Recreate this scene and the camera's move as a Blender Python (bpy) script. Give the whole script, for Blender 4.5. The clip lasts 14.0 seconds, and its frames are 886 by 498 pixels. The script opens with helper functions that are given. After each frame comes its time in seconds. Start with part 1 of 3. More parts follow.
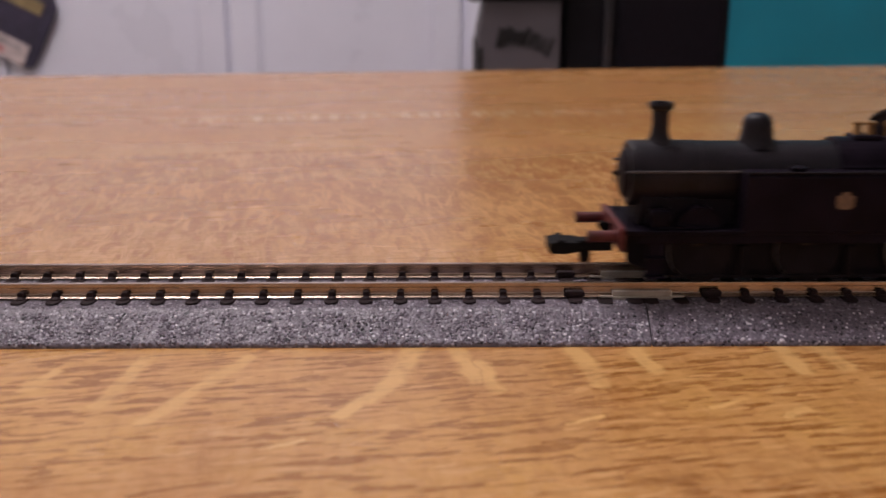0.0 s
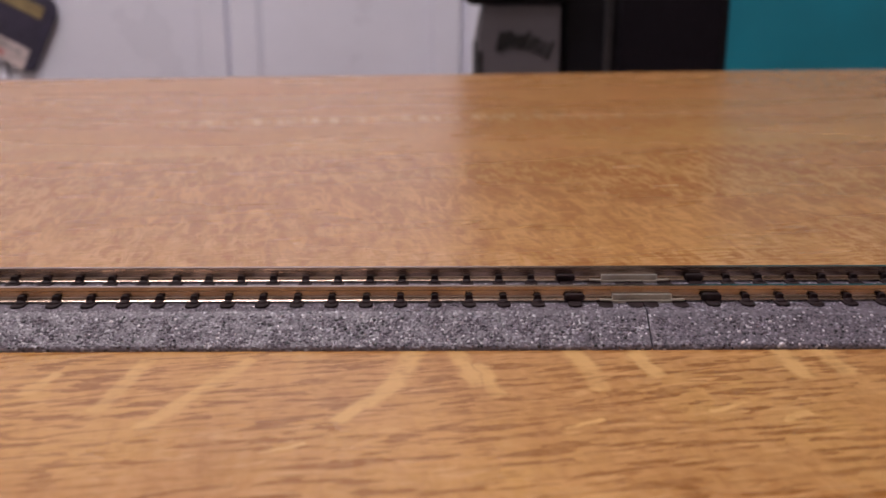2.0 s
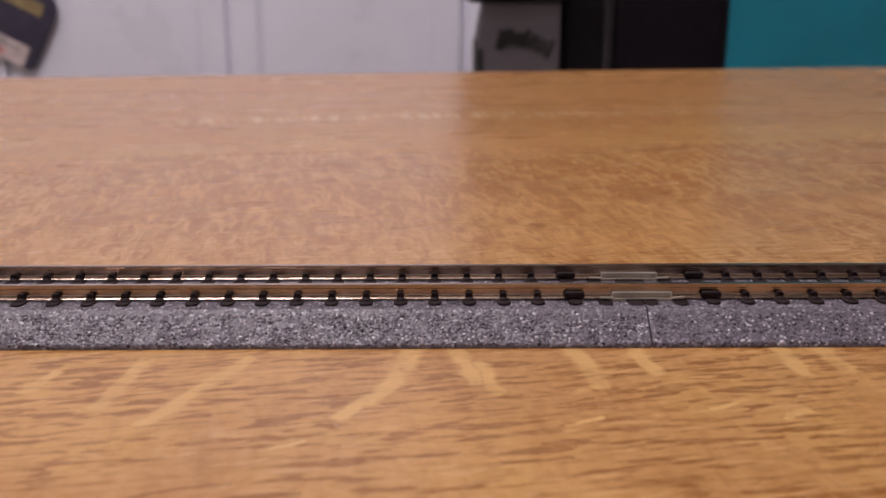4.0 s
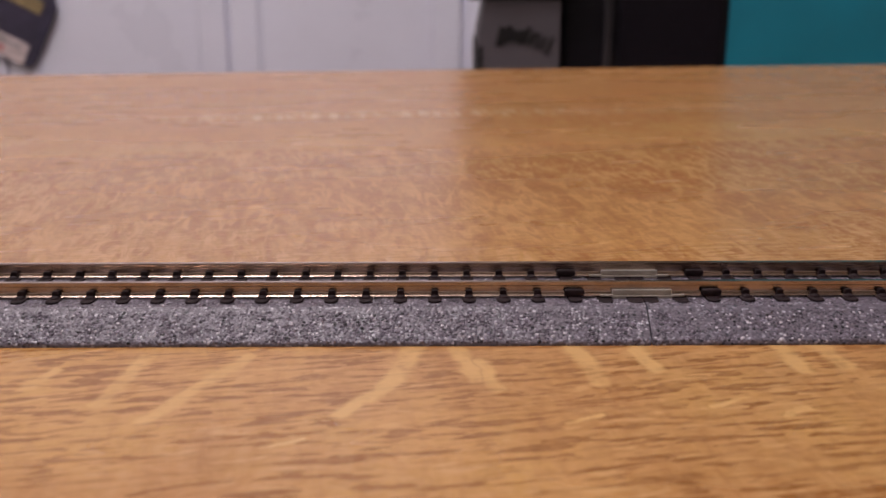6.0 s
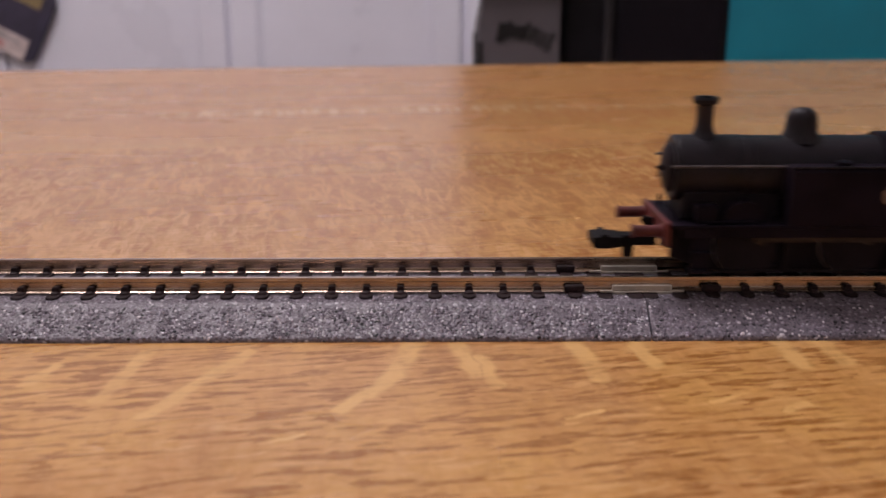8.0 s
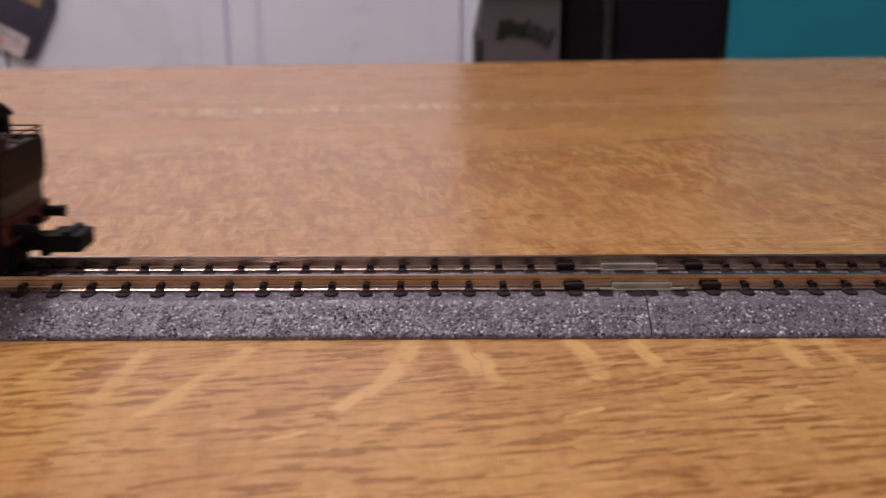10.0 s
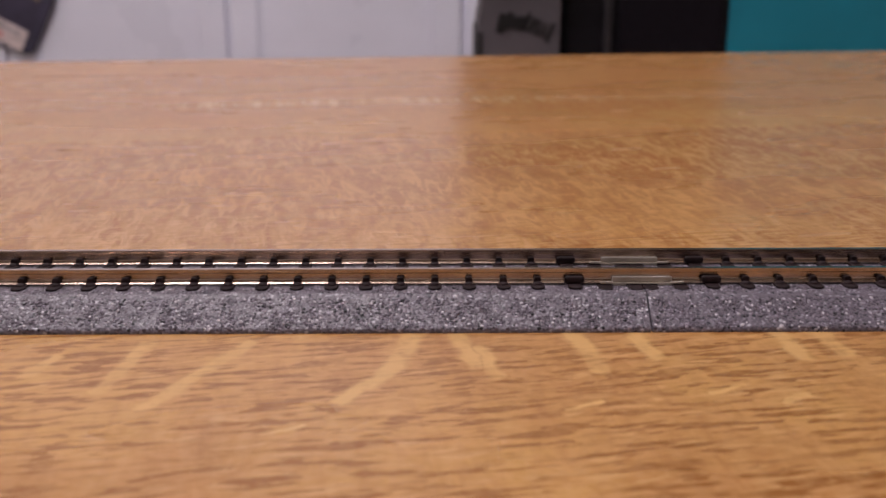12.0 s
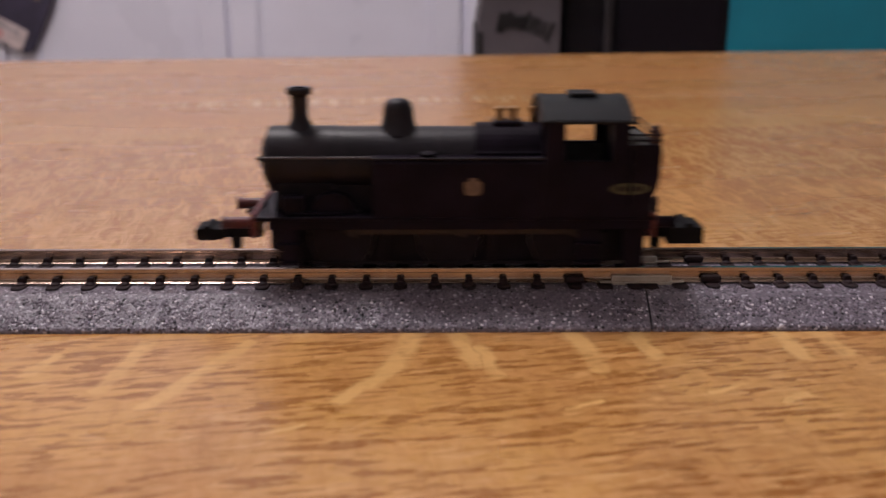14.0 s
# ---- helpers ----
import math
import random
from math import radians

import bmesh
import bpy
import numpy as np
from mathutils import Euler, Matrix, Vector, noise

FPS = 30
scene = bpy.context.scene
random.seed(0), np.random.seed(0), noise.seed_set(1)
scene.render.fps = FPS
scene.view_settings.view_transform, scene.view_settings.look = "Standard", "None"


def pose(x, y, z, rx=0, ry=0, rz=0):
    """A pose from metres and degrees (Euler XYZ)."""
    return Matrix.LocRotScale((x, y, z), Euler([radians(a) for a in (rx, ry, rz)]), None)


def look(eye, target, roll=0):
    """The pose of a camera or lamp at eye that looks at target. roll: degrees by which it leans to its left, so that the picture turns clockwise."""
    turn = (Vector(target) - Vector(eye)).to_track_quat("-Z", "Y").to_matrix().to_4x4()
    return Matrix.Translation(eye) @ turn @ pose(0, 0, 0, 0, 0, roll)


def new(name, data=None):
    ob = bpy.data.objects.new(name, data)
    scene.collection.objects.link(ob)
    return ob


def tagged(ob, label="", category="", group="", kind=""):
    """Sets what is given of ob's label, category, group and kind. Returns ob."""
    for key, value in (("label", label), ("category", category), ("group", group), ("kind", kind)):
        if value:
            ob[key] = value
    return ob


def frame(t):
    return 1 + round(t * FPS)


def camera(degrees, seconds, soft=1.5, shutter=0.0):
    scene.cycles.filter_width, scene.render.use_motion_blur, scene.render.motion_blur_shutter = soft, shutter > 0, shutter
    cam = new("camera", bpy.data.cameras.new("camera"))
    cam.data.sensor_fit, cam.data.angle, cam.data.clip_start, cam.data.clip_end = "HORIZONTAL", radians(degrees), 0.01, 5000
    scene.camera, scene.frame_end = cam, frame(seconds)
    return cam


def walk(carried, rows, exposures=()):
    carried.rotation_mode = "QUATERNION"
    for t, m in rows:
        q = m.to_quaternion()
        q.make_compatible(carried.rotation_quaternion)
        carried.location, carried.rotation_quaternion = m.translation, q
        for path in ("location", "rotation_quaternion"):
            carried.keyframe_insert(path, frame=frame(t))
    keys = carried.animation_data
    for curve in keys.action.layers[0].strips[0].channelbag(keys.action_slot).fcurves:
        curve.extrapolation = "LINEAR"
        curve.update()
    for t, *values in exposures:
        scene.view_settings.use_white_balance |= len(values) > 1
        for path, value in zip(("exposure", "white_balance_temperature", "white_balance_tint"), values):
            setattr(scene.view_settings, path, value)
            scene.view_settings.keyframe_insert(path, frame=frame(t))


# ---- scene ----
MM = 0.001

# ---- camera: a phone on a stand, creeping in tilt only ----
cam = camera(49.84, 14.0, soft=1.6, shutter=0.45)
EYE = (-0.00023, -0.13878, 0.04857)
TURN = 0.0120
cam.data.dof.use_dof = True
cam.data.dof.focus_distance = 0.148
cam.data.dof.aperture_fstop = 32.0


def tilted(down):
    """The pose of the camera with its axis that many degrees below the horizon."""
    p = radians(down)
    way = Vector((math.sin(TURN) * math.cos(p), math.cos(TURN) * math.cos(p), -math.sin(p)))
    return look(EYE, Vector(EYE) + way, 0.035)


TILTS = ((0.0, 15.833), (0.5, 15.73), (1.0, 15.63), (1.5, 15.63), (2.0, 15.63), (2.5, 15.60), (3.0, 15.63),
         (4.2, 15.78), (5.5, 15.90), (6.0, 15.90), (6.5, 15.90), (7.0, 15.90), (7.5, 15.935), (8.0, 16.155),
         (9.2, 16.28), (10.5, 16.341), (11.0, 16.443), (11.5, 16.595), (12.0, 16.68), (12.5, 16.747),
         (13.0, 16.781), (13.5, 16.73), (14.0, 16.713))
walk(cam, [(t, tilted(d)) for t, d in TILTS], exposures=((0.0, 0.0), (14.0, 0.0)))

# ---- world and light ----
world = bpy.data.worlds.new("world")
scene.world = world
world.use_nodes = True
world.node_tree.nodes["Background"].inputs["Color"].default_value = (0.9, 0.92, 1.0, 1)
world.node_tree.nodes["Background"].inputs["Strength"].default_value = 0.085

lamp = new("ceiling_lamp", bpy.data.lights.new("ceiling_lamp", "POINT"))
lamp.data.shadow_soft_size = 0.28
lamp.data.energy = 73
lamp.data.color = (1.0, 0.93, 0.965)
lamp.location = (-0.45, 0.66, 1.74)


# ---- material helpers ----
class Nodes:
    """A short way to write node trees."""

    def __init__(self, name):
        self.mat = bpy.data.materials.new(name)
        self.mat.use_nodes = True
        self.tree = self.mat.node_tree
        self.bsdf = self.tree.nodes["Principled BSDF"]

    def node(self, kind, **kw):
        n = self.tree.nodes.new(kind)
        for k, v in kw.items():
            if k == "operation":
                n.operation = v
            elif k == "data_type":
                n.data_type = v
            elif k == "blend_type":
                n.blend_type = v
            elif k == "feature":
                n.feature = v
        return n

    def put(self, socket, value):
        if isinstance(value, bpy.types.NodeSocket):
            self.tree.links.new(value, socket)
        elif isinstance(value, (tuple, list)) and len(value) == 3 and socket.type == "RGBA":
            socket.default_value = (*value, 1)
        else:
            socket.default_value = value

    def set(self, name, value):
        self.put(self.bsdf.inputs[name], value)

    def math(self, op, a, b=0.0, c=0.0):
        n = self.node("ShaderNodeMath", operation=op)
        for i, v in enumerate((a, b, c)):
            self.put(n.inputs[i], v)
        return n.outputs[0]

    def coords(self, scale=(1, 1, 1), turn=(0, 0, 0), which="Object", shift=(0, 0, 0)):
        c = self.node("ShaderNodeTexCoord")
        m = self.node("ShaderNodeMapping")
        self.put(m.inputs[0], c.outputs[which])
        m.inputs["Location"].default_value = shift
        m.inputs["Rotation"].default_value = turn
        m.inputs["Scale"].default_value = scale
        return m.outputs[0]

    def noise(self, vec, scale=1.0, detail=4.0, rough=0.55, bend=0.0):
        n = self.node("ShaderNodeTexNoise")
        self.put(n.inputs["Vector"], vec)
        n.inputs["Scale"].default_value = scale
        n.inputs["Detail"].default_value = detail
        n.inputs["Roughness"].default_value = rough
        n.inputs["Distortion"].default_value = bend
        return n.outputs[0]

    def cells(self, vec, scale=1.0, feature="F1"):
        n = self.node("ShaderNodeTexVoronoi", feature=feature)
        self.put(n.inputs["Vector"], vec)
        n.inputs["Scale"].default_value = scale
        return n

    def step(self, value, lo, hi, a=0.0, b=1.0):
        n = self.node("ShaderNodeMapRange")
        n.interpolation_type = "SMOOTHSTEP"
        self.put(n.inputs[0], value)
        for i, v in enumerate((lo, hi, a, b)):
            n.inputs[i + 1].default_value = v
        return n.outputs[0]

    def mix(self, fac, a, b, blend="MIX"):
        n = self.node("ShaderNodeMix", data_type="RGBA", blend_type=blend)
        self.put(n.inputs[0], fac)
        self.put(n.inputs[6], a)
        self.put(n.inputs[7], b)
        return n.outputs[2]

    def bump(self, height, strength=0.3, distance=0.0002):
        n = self.node("ShaderNodeBump")
        n.inputs["Strength"].default_value = strength
        n.inputs["Distance"].default_value = distance
        self.put(n.inputs["Height"], height)
        self.set("Normal", n.outputs[0])


def paint(name, colour, rough=0.4, wear=0.25, size=0.004, metal=0.0, bump=0.15, dust=None, shine=0.5):
    """A plain coat with blotches, fine grain and a little dust."""
    n = Nodes(name)
    big = n.noise(n.coords(), 1 / size, 5)
    fine = n.noise(n.coords(), 9 / size, 3)
    dark = tuple(c * (1 - wear) for c in colour)
    light = tuple(min(1, c * (1 + wear)) for c in colour)
    col = n.mix(n.step(big, 0.3, 0.7), dark, light)
    if dust:
        col = n.mix(n.step(fine, 0.62, 0.8, 0, 0.35), col, dust)
    n.set("Base Color", col)
    n.set("Roughness", n.step(big, 0.25, 0.75, max(0.02, rough - 0.07), min(1, rough + 0.07)))
    n.set("Metallic", metal)
    n.set("Specular IOR Level", shine)
    n.bump(fine, bump, size * 0.04)
    return n.mat


BLACK = paint("black_satin_paint", (0.0115, 0.0080, 0.0145), 0.38, 0.3, 0.006, dust=(0.016, 0.013, 0.019), shine=0.05)
SHEEN = paint("black_sheen_paint", (0.0135, 0.0110, 0.0170), 0.42, 0.3, 0.005, shine=0.21)
LANTERN = paint("reddish_brown_paint", (0.085, 0.042, 0.040), 0.5, 0.3, 0.002, shine=0.25)
HANDRAIL = paint("worn_grey_metal", (0.075, 0.065, 0.072), 0.45, 0.3, 0.003, shine=0.4)
# grey put inside the black cab to brighten it
CABIN = paint("lightened_cab_grey", (0.085, 0.076, 0.078), 0.6, 0.3, 0.004, shine=0.2)
ROD = paint("dull_dark_steel", (0.042, 0.028, 0.024), 0.5, 0.3, 0.003, shine=0.3)
SOOT = paint("matt_black", (0.0115, 0.0085, 0.0130), 0.55, 0.3, 0.003, shine=0.12)
ROOF = paint("dark_grey_roof_paint", (0.0105, 0.0115, 0.0160), 0.5, 0.25, 0.005, shine=0.18)
RED = paint("red_buffer_paint", (0.098, 0.0105, 0.0135), 0.5, 0.3, 0.003)
PLASTIC = paint("black_plastic", (0.008, 0.007, 0.009), 0.6, 0.3, 0.002, shine=0.1)
SLEEPER = paint("dark_brown_plastic", (0.024, 0.0135, 0.0160), 0.6, 0.35, 0.002, shine=0.15)
STEEL = paint("bright_steel", (0.74, 0.72, 0.70), 0.55, 0.12, 0.002, 1.0)
PLATE = paint("dull_nickel_plate", (0.46, 0.41, 0.36), 0.5, 0.15, 0.002, 0.35)
CREAM = paint("cream_print", (0.19, 0.12, 0.085), 0.55, 0.2, 0.001)
YELLOW = paint("faded_yellow_print", (0.062, 0.056, 0.024), 0.55, 0.25, 0.001)
COAL = paint("coal", (0.045, 0.042, 0.038), 0.45, 0.6, 0.001, bump=0.6)
BRASS = paint("dull_brass", (0.30, 0.17, 0.075), 0.45, 0.2, 0.002, 0.6)
WHITE = paint("white_gloss_paint", (0.81, 0.80, 0.92), 0.32, 0.03, 0.25, bump=0.05)
PLASTER = paint("off_white_plaster", (0.66, 0.62, 0.58), 0.8, 0.05, 0.2)
CARPET = paint("brown_carpet", (0.16, 0.12, 0.10), 0.95, 0.3, 0.01, bump=0.5)
GREY = paint("grey_card", (0.135, 0.118, 0.137), 0.6, 0.08, 0.05)
INK = paint("dark_ink", (0.008, 0.007, 0.009), 0.55, 0.15, 0.02)
CASE = paint("black_case", (0.0090, 0.0075, 0.0115), 0.55, 0.3, 0.05, shine=0.2)
TEAL = paint("teal_paint", (0.006, 0.228, 0.325), 0.5, 0.07, 0.12, bump=0.08)
NAVY = paint("dark_navy_print", (0.045, 0.038, 0.070), 0.4, 0.2, 0.03)
OCHRE = paint("ochre_print", (0.30, 0.22, 0.11), 0.45, 0.25, 0.03)
ROSE = paint("rose_print", (0.50, 0.22, 0.22), 0.45, 0.25, 0.03)
SLATE = paint("grey_print", (0.30, 0.28, 0.30), 0.45, 0.25, 0.03)
CREASE = paint("crease_highlight_grey", (0.026, 0.022, 0.028), 0.5, 0.3, 0.02)
PINK = paint("pale_pink_print", (0.60, 0.50, 0.50), 0.45, 0.25, 0.03)


def rail_metal():
    n = Nodes("nickel_silver_rail")
    streak = n.noise(n.coords((30, 600, 900)), 1, 4)
    blot = n.noise(n.coords(), 180, 3)
    n.set("Base Color", n.mix(n.step(blot, 0.3, 0.7), (0.385, 0.29, 0.232), (0.49, 0.385, 0.32)))
    n.set("Metallic", 1.0)
    n.set("Roughness", n.step(streak, 0.3, 0.7, 0.16, 0.28))
    n.bump(streak, 0.08, 0.00005)
    return n.mat


def foam():
    """Grey foam with pale, mid and dark granules about half a millimetre wide."""
    n = Nodes("grey_granular_foam")
    v = n.coords()
    cell = n.cells(v, 2300)
    tone = n.node("ShaderNodeSeparateColor")
    n.put(tone.inputs[0], cell.outputs["Color"])
    r = tone.outputs[0]
    col = n.mix(n.step(r, 0.15, 0.75), (0.130, 0.106, 0.142), (0.200, 0.168, 0.214))
    col = n.mix(n.step(r, 0.84, 0.90), col, (0.36, 0.33, 0.39))
    col = n.mix(n.step(r, 0.97, 0.98), col, (0.6, 0.57, 0.65))
    col = n.mix(n.step(tone.outputs[1], 0.90, 0.93), col, (0.020, 0.016, 0.030))
    col = n.mix(n.step(cell.outputs["Distance"], 0.45, 0.8, 0, 0.45), col, (0.09, 0.078, 0.10))
    patch = n.noise(v, 160, 4)
    col = n.mix(n.step(patch, 0.35, 0.65, 0.0, 0.3), col, (0.16, 0.135, 0.16))
    n.set("Base Color", col)
    n.set("Roughness", n.step(tone.outputs[2], 0.2, 0.9, 0.5, 0.3))
    n.bump(n.math("SUBTRACT", 1.0, cell.outputs["Distance"]), 0.6, 0.00018)
    return n.mat


# pale ray flecks of the oak just before the track: along and across the grain in mm, at both ends, and width
FLECKS = ((-40.3, -15.6, -44.1, -29.6, 2.0), (-27.1, -17.1, -32.1, -25.6, 1.8), (-32.1, -25.6, -37.9, -34.6, 1.7), (-4.9, -16.8, -8.4, -27.2, 2.5),
          (-8.4, -27.2, -15.8, -36.6, 1.9), (0.8, -17.6, 1.5, -28.9, 1.9), (3.2, -23.3, 3.6, -32.3, 1.6), (16.5, -19.2, 17.1, -31.5, 2.2),
          (24.9, -20.3, 25.2, -28.7, 1.8), (44.7, -22.1, 44.2, -31.4, 2.2), (50.1, -22.9, 49.9, -31.6, 2.4), (28.1, -40.1, 33.0, -38.3, 0.75),
          (35.0, -43.8, 38.7, -41.8, 0.7), (-53.5, -23.7, -51.2, -18.5, 1.6), (-24.0, -43.2, -20.0, -41.8, 0.7), (10.0, -42.4, 14.3, -40.8, 0.7))


def oak():
    """Varnished oak: long pores as dark dashes, pale ray flecks across the grain, slow shifts of tone."""
    n = Nodes("varnished_oak")
    v = n.coords()
    warp = n.noise(n.coords((22, 60, 1)), 1, 3)
    bent = n.node("ShaderNodeVectorMath", operation="MULTIPLY_ADD")
    n.put(bent.inputs[0], warp)
    bent.inputs[1].default_value = (0.0, 0.0028, 0.0)
    n.put(bent.inputs[2], n.coords(turn=(0, 0, radians(-2.6))))

    def stretched(sx, sy, shift=0.0, turn=0.0):
        m = n.node("ShaderNodeMapping")
        n.put(m.inputs[0], bent.outputs[0])
        m.inputs["Location"].default_value = (shift, shift * 1.7, 0)
        m.inputs["Rotation"].default_value = (0, 0, radians(turn))
        m.inputs["Scale"].default_value = (sx, sy, 1)
        return m.outputs[0]

    across = n.node("ShaderNodeSeparateXYZ")
    n.put(across.inputs[0], v)
    # ray figure shows most where the board is cut along the rays, pores most where it is not
    much = n.step(across.outputs[1], -0.02, 0.03, 0.30, 1.0)
    broad = n.noise(stretched(6, 20), 1, 4)
    band = n.noise(stretched(14, 130, 3), 1, 3)
    dash = n.noise(stretched(112, 860, 7), 1, 2, 0.4)
    dash2 = n.noise(stretched(140, 720, 37), 1, 2, 0.4)
    thin = n.noise(stretched(150, 1700, 61), 1, 2, 0.4)
    fine = n.noise(stretched(260, 2600, 11), 1, 3)
    part_of = n.noise(stretched(75, 120, 17), 1, 2)
    col = n.mix(n.step(broad, 0.3, 0.7), (0.560, 0.288, 0.078), (0.640, 0.360, 0.108))
    col = n.mix(n.step(band, 0.4, 0.75, 0.0, 0.2), col, (0.39, 0.160, 0.058))
    hue = n.noise(n.coords((110, 140, 1)), 1, 3, 0.6)
    col = n.mix(n.step(hue, 0.35, 0.65, 0.0, 0.3), col, (0.61, 0.30, 0.120))
    # wood darkens and reddens towards the back, painted in to offset the light there
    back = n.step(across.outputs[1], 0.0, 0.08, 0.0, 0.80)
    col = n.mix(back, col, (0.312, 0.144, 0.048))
    # a paler strip of sapwood beside the second joint
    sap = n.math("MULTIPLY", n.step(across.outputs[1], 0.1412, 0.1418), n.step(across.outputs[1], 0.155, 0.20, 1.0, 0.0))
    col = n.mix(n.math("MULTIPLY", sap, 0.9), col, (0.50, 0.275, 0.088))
    much = n.math("MULTIPLY", much, n.step(across.outputs[1], 0.135, 0.145, 1.0, 0.35))
    # cross figure: hooked ray flecks, strongest on the board under the track
    clouds = n.noise(stretched(26, 16, 71), 1, 3, 0.55)
    figure = n.noise(stretched(170, 50, 23), 1, 4, 0.65, 1.6)
    ripple = n.noise(stretched(330, 80, 53, 5), 1, 4, 0.6, 1.4)
    col = n.mix(n.step(clouds, 0.42, 0.60, 0.0, 0.45), col, (0.35, 0.125, 0.040))
    col = n.mix(n.math("MULTIPLY", much, n.step(figure, 0.52, 0.37, 0.0, 0.75)), col, (0.31, 0.112, 0.036))
    col = n.mix(n.math("MULTIPLY", much, n.step(figure, 0.49, 0.63, 0.0, 0.75)), col, (0.58, 0.31, 0.118))
    col = n.mix(n.math("MULTIPLY", much, n.step(ripple, 0.51, 0.63, 0.0, 0.85)), col, (0.63, 0.345, 0.138))
    col = n.mix(n.math("MULTIPLY", much, n.step(ripple, 0.48, 0.37, 0.0, 0.4)), col, (0.31, 0.113, 0.036))
    # short pale strokes at a slant to the grain
    stroke = n.noise(stretched(150, 620, 83, -34), 1, 2, 0.4, 0.3)
    col = n.mix(n.step(stroke, 0.60, 0.67, 0.0, 0.6), col, (0.67, 0.385, 0.155))
    pore = n.math("MAXIMUM", n.step(dash, 0.565, 0.595), n.step(dash2, 0.57, 0.60))
    pore = n.math("MULTIPLY", pore, n.step(part_of, 0.34, 0.50, 0.25, 1.0))
    pore = n.math("MAXIMUM", pore, n.step(thin, 0.60, 0.64, 0.0, 0.4))
    col = n.mix(n.math("MULTIPLY", pore, n.step(across.outputs[1], 0.0, 0.05, 0.92, 0.16)), col, (0.270, 0.095, 0.014))
    col = n.mix(n.step(fine, 0.55, 0.75, 0, 0.18), col, (0.28, 0.12, 0.05))
    grain = n.noise(stretched(520, 900, 47), 1, 3, 0.6)
    col = n.mix(n.step(grain, 0.35, 0.7, 0.0, 0.35), col, (0.66, 0.36, 0.15))
    col = n.mix(n.step(grain, 0.5, 0.25, 0.0, 0.25), col, (0.36, 0.15, 0.05))
    # single large flecks
    frag = n.node("ShaderNodeVectorMath", operation="MULTIPLY_ADD")
    n.put(frag.inputs[0], n.node("ShaderNodeTexNoise").outputs[1])
    jitter = frag.inputs[0].links[0].from_node
    n.put(jitter.inputs["Vector"], v)
    jitter.inputs["Scale"].default_value = 260
    jitter.inputs["Detail"].default_value = 4
    frag.inputs[1].default_value = (0.0028, 0.0028, 0)
    n.put(frag.inputs[2], v)
    sep = n.node("ShaderNodeSeparateXYZ")
    n.put(sep.inputs[0], frag.outputs[0])
    total = None
    for x0, y0, x1, y1, w in FLECKS:
        ax, ay = (x0 + 1.4) * MM, (y0 + 1.4) * MM
        dx, dy = (x1 - x0) * MM, (y1 - y0) * MM
        px = n.math("SUBTRACT", sep.outputs[0], ax)
        py = n.math("SUBTRACT", sep.outputs[1], ay)
        ll = dx * dx + dy * dy
        h = n.math("ADD", n.math("MULTIPLY", px, dx / ll), n.math("MULTIPLY", py, dy / ll))
        clamp = n.node("ShaderNodeClamp")
        n.put(clamp.inputs[0], h)
        h = clamp.outputs[0]
        ex = n.math("SUBTRACT", px, n.math("MULTIPLY", h, dx))
        ey = n.math("SUBTRACT", py, n.math("MULTIPLY", h, dy))
        d = n.math("SQRT", n.math("ADD", n.math("MULTIPLY", ex, ex), n.math("MULTIPLY", ey, ey)))
        m = n.step(d, w * 0.30 * MM, w * 0.86 * MM, 1.0, 0.0)
        total = m if total is None else n.math("MAXIMUM", total, m)
    col = n.mix(n.math("MULTIPLY", total, n.step(n.noise(n.coords((220, 160, 1)), 1, 3), 0.35, 0.65, 0.4, 0.85)), col, (0.73, 0.44, 0.170))
    # a row of bright flecks far back
    sep2 = n.node("ShaderNodeSeparateXYZ")
    n.put(sep2.inputs[0], v)
    row = n.math("MULTIPLY", n.step(sep2.outputs[1], 0.203, 0.209), n.step(sep2.outputs[1], 0.217, 0.224, 1.0, 0.0))
    spot = n.noise(stretched(400, 45, 31), 1, 2)
    row = n.math("MULTIPLY", row, n.math("MULTIPLY", n.step(sep2.outputs[0], -0.11, -0.03, 0.2, 1.0), n.step(sep2.outputs[0], 0.07, 0.12, 1.0, 0.5)))
    row = n.math("MULTIPLY", row, n.step(spot, 0.49, 0.60, 0, 0.7))
    col = n.mix(row, col, (0.76, 0.53, 0.31))
    # each board a little different
    info = n.node("ShaderNodeObjectInfo")
    col = n.mix(n.math("MULTIPLY", info.outputs["Random"], 0.12), col, (0.50, 0.265, 0.085))
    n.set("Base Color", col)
    n.set("Roughness", n.step(broad, 0.3, 0.7, 0.25, 0.30))
    n.set("Specular IOR Level", 0.24)
    n.set("Coat Weight", 0.14)
    n.set("Coat Roughness", 0.21)
    n.bump(n.math("SUBTRACT", n.math("MULTIPLY", fine, 0.3), n.math("MULTIPLY", pore, 0.5)), 0.05, 0.00006)
    return n.mat


def granule():
    """Glossy grey beads, each of its own tone, a few white and a few black."""
    n = Nodes("foam_granules")
    r = n.node("ShaderNodeNewGeometry").outputs["Random Per Island"]
    other = n.math("FRACT", n.math("MULTIPLY", r, 17.3))
    col = n.mix(other, (0.098, 0.077, 0.106), (0.142, 0.113, 0.152))
    col = n.mix(n.step(r, 0.84, 0.86), col, (0.29, 0.25, 0.32))
    col = n.mix(n.step(r, 0.955, 0.965), col, (0.68, 0.63, 0.70))
    col = n.mix(n.step(r, 0.11, 0.09), col, (0.012, 0.009, 0.016))
    n.set("Base Color", col)
    n.set("Roughness", n.step(other, 0.0, 1.0, 0.28, 0.5))
    return n.mat


RAIL, FOAM, OAK, GRANULE = rail_metal(), foam(), oak(), granule()


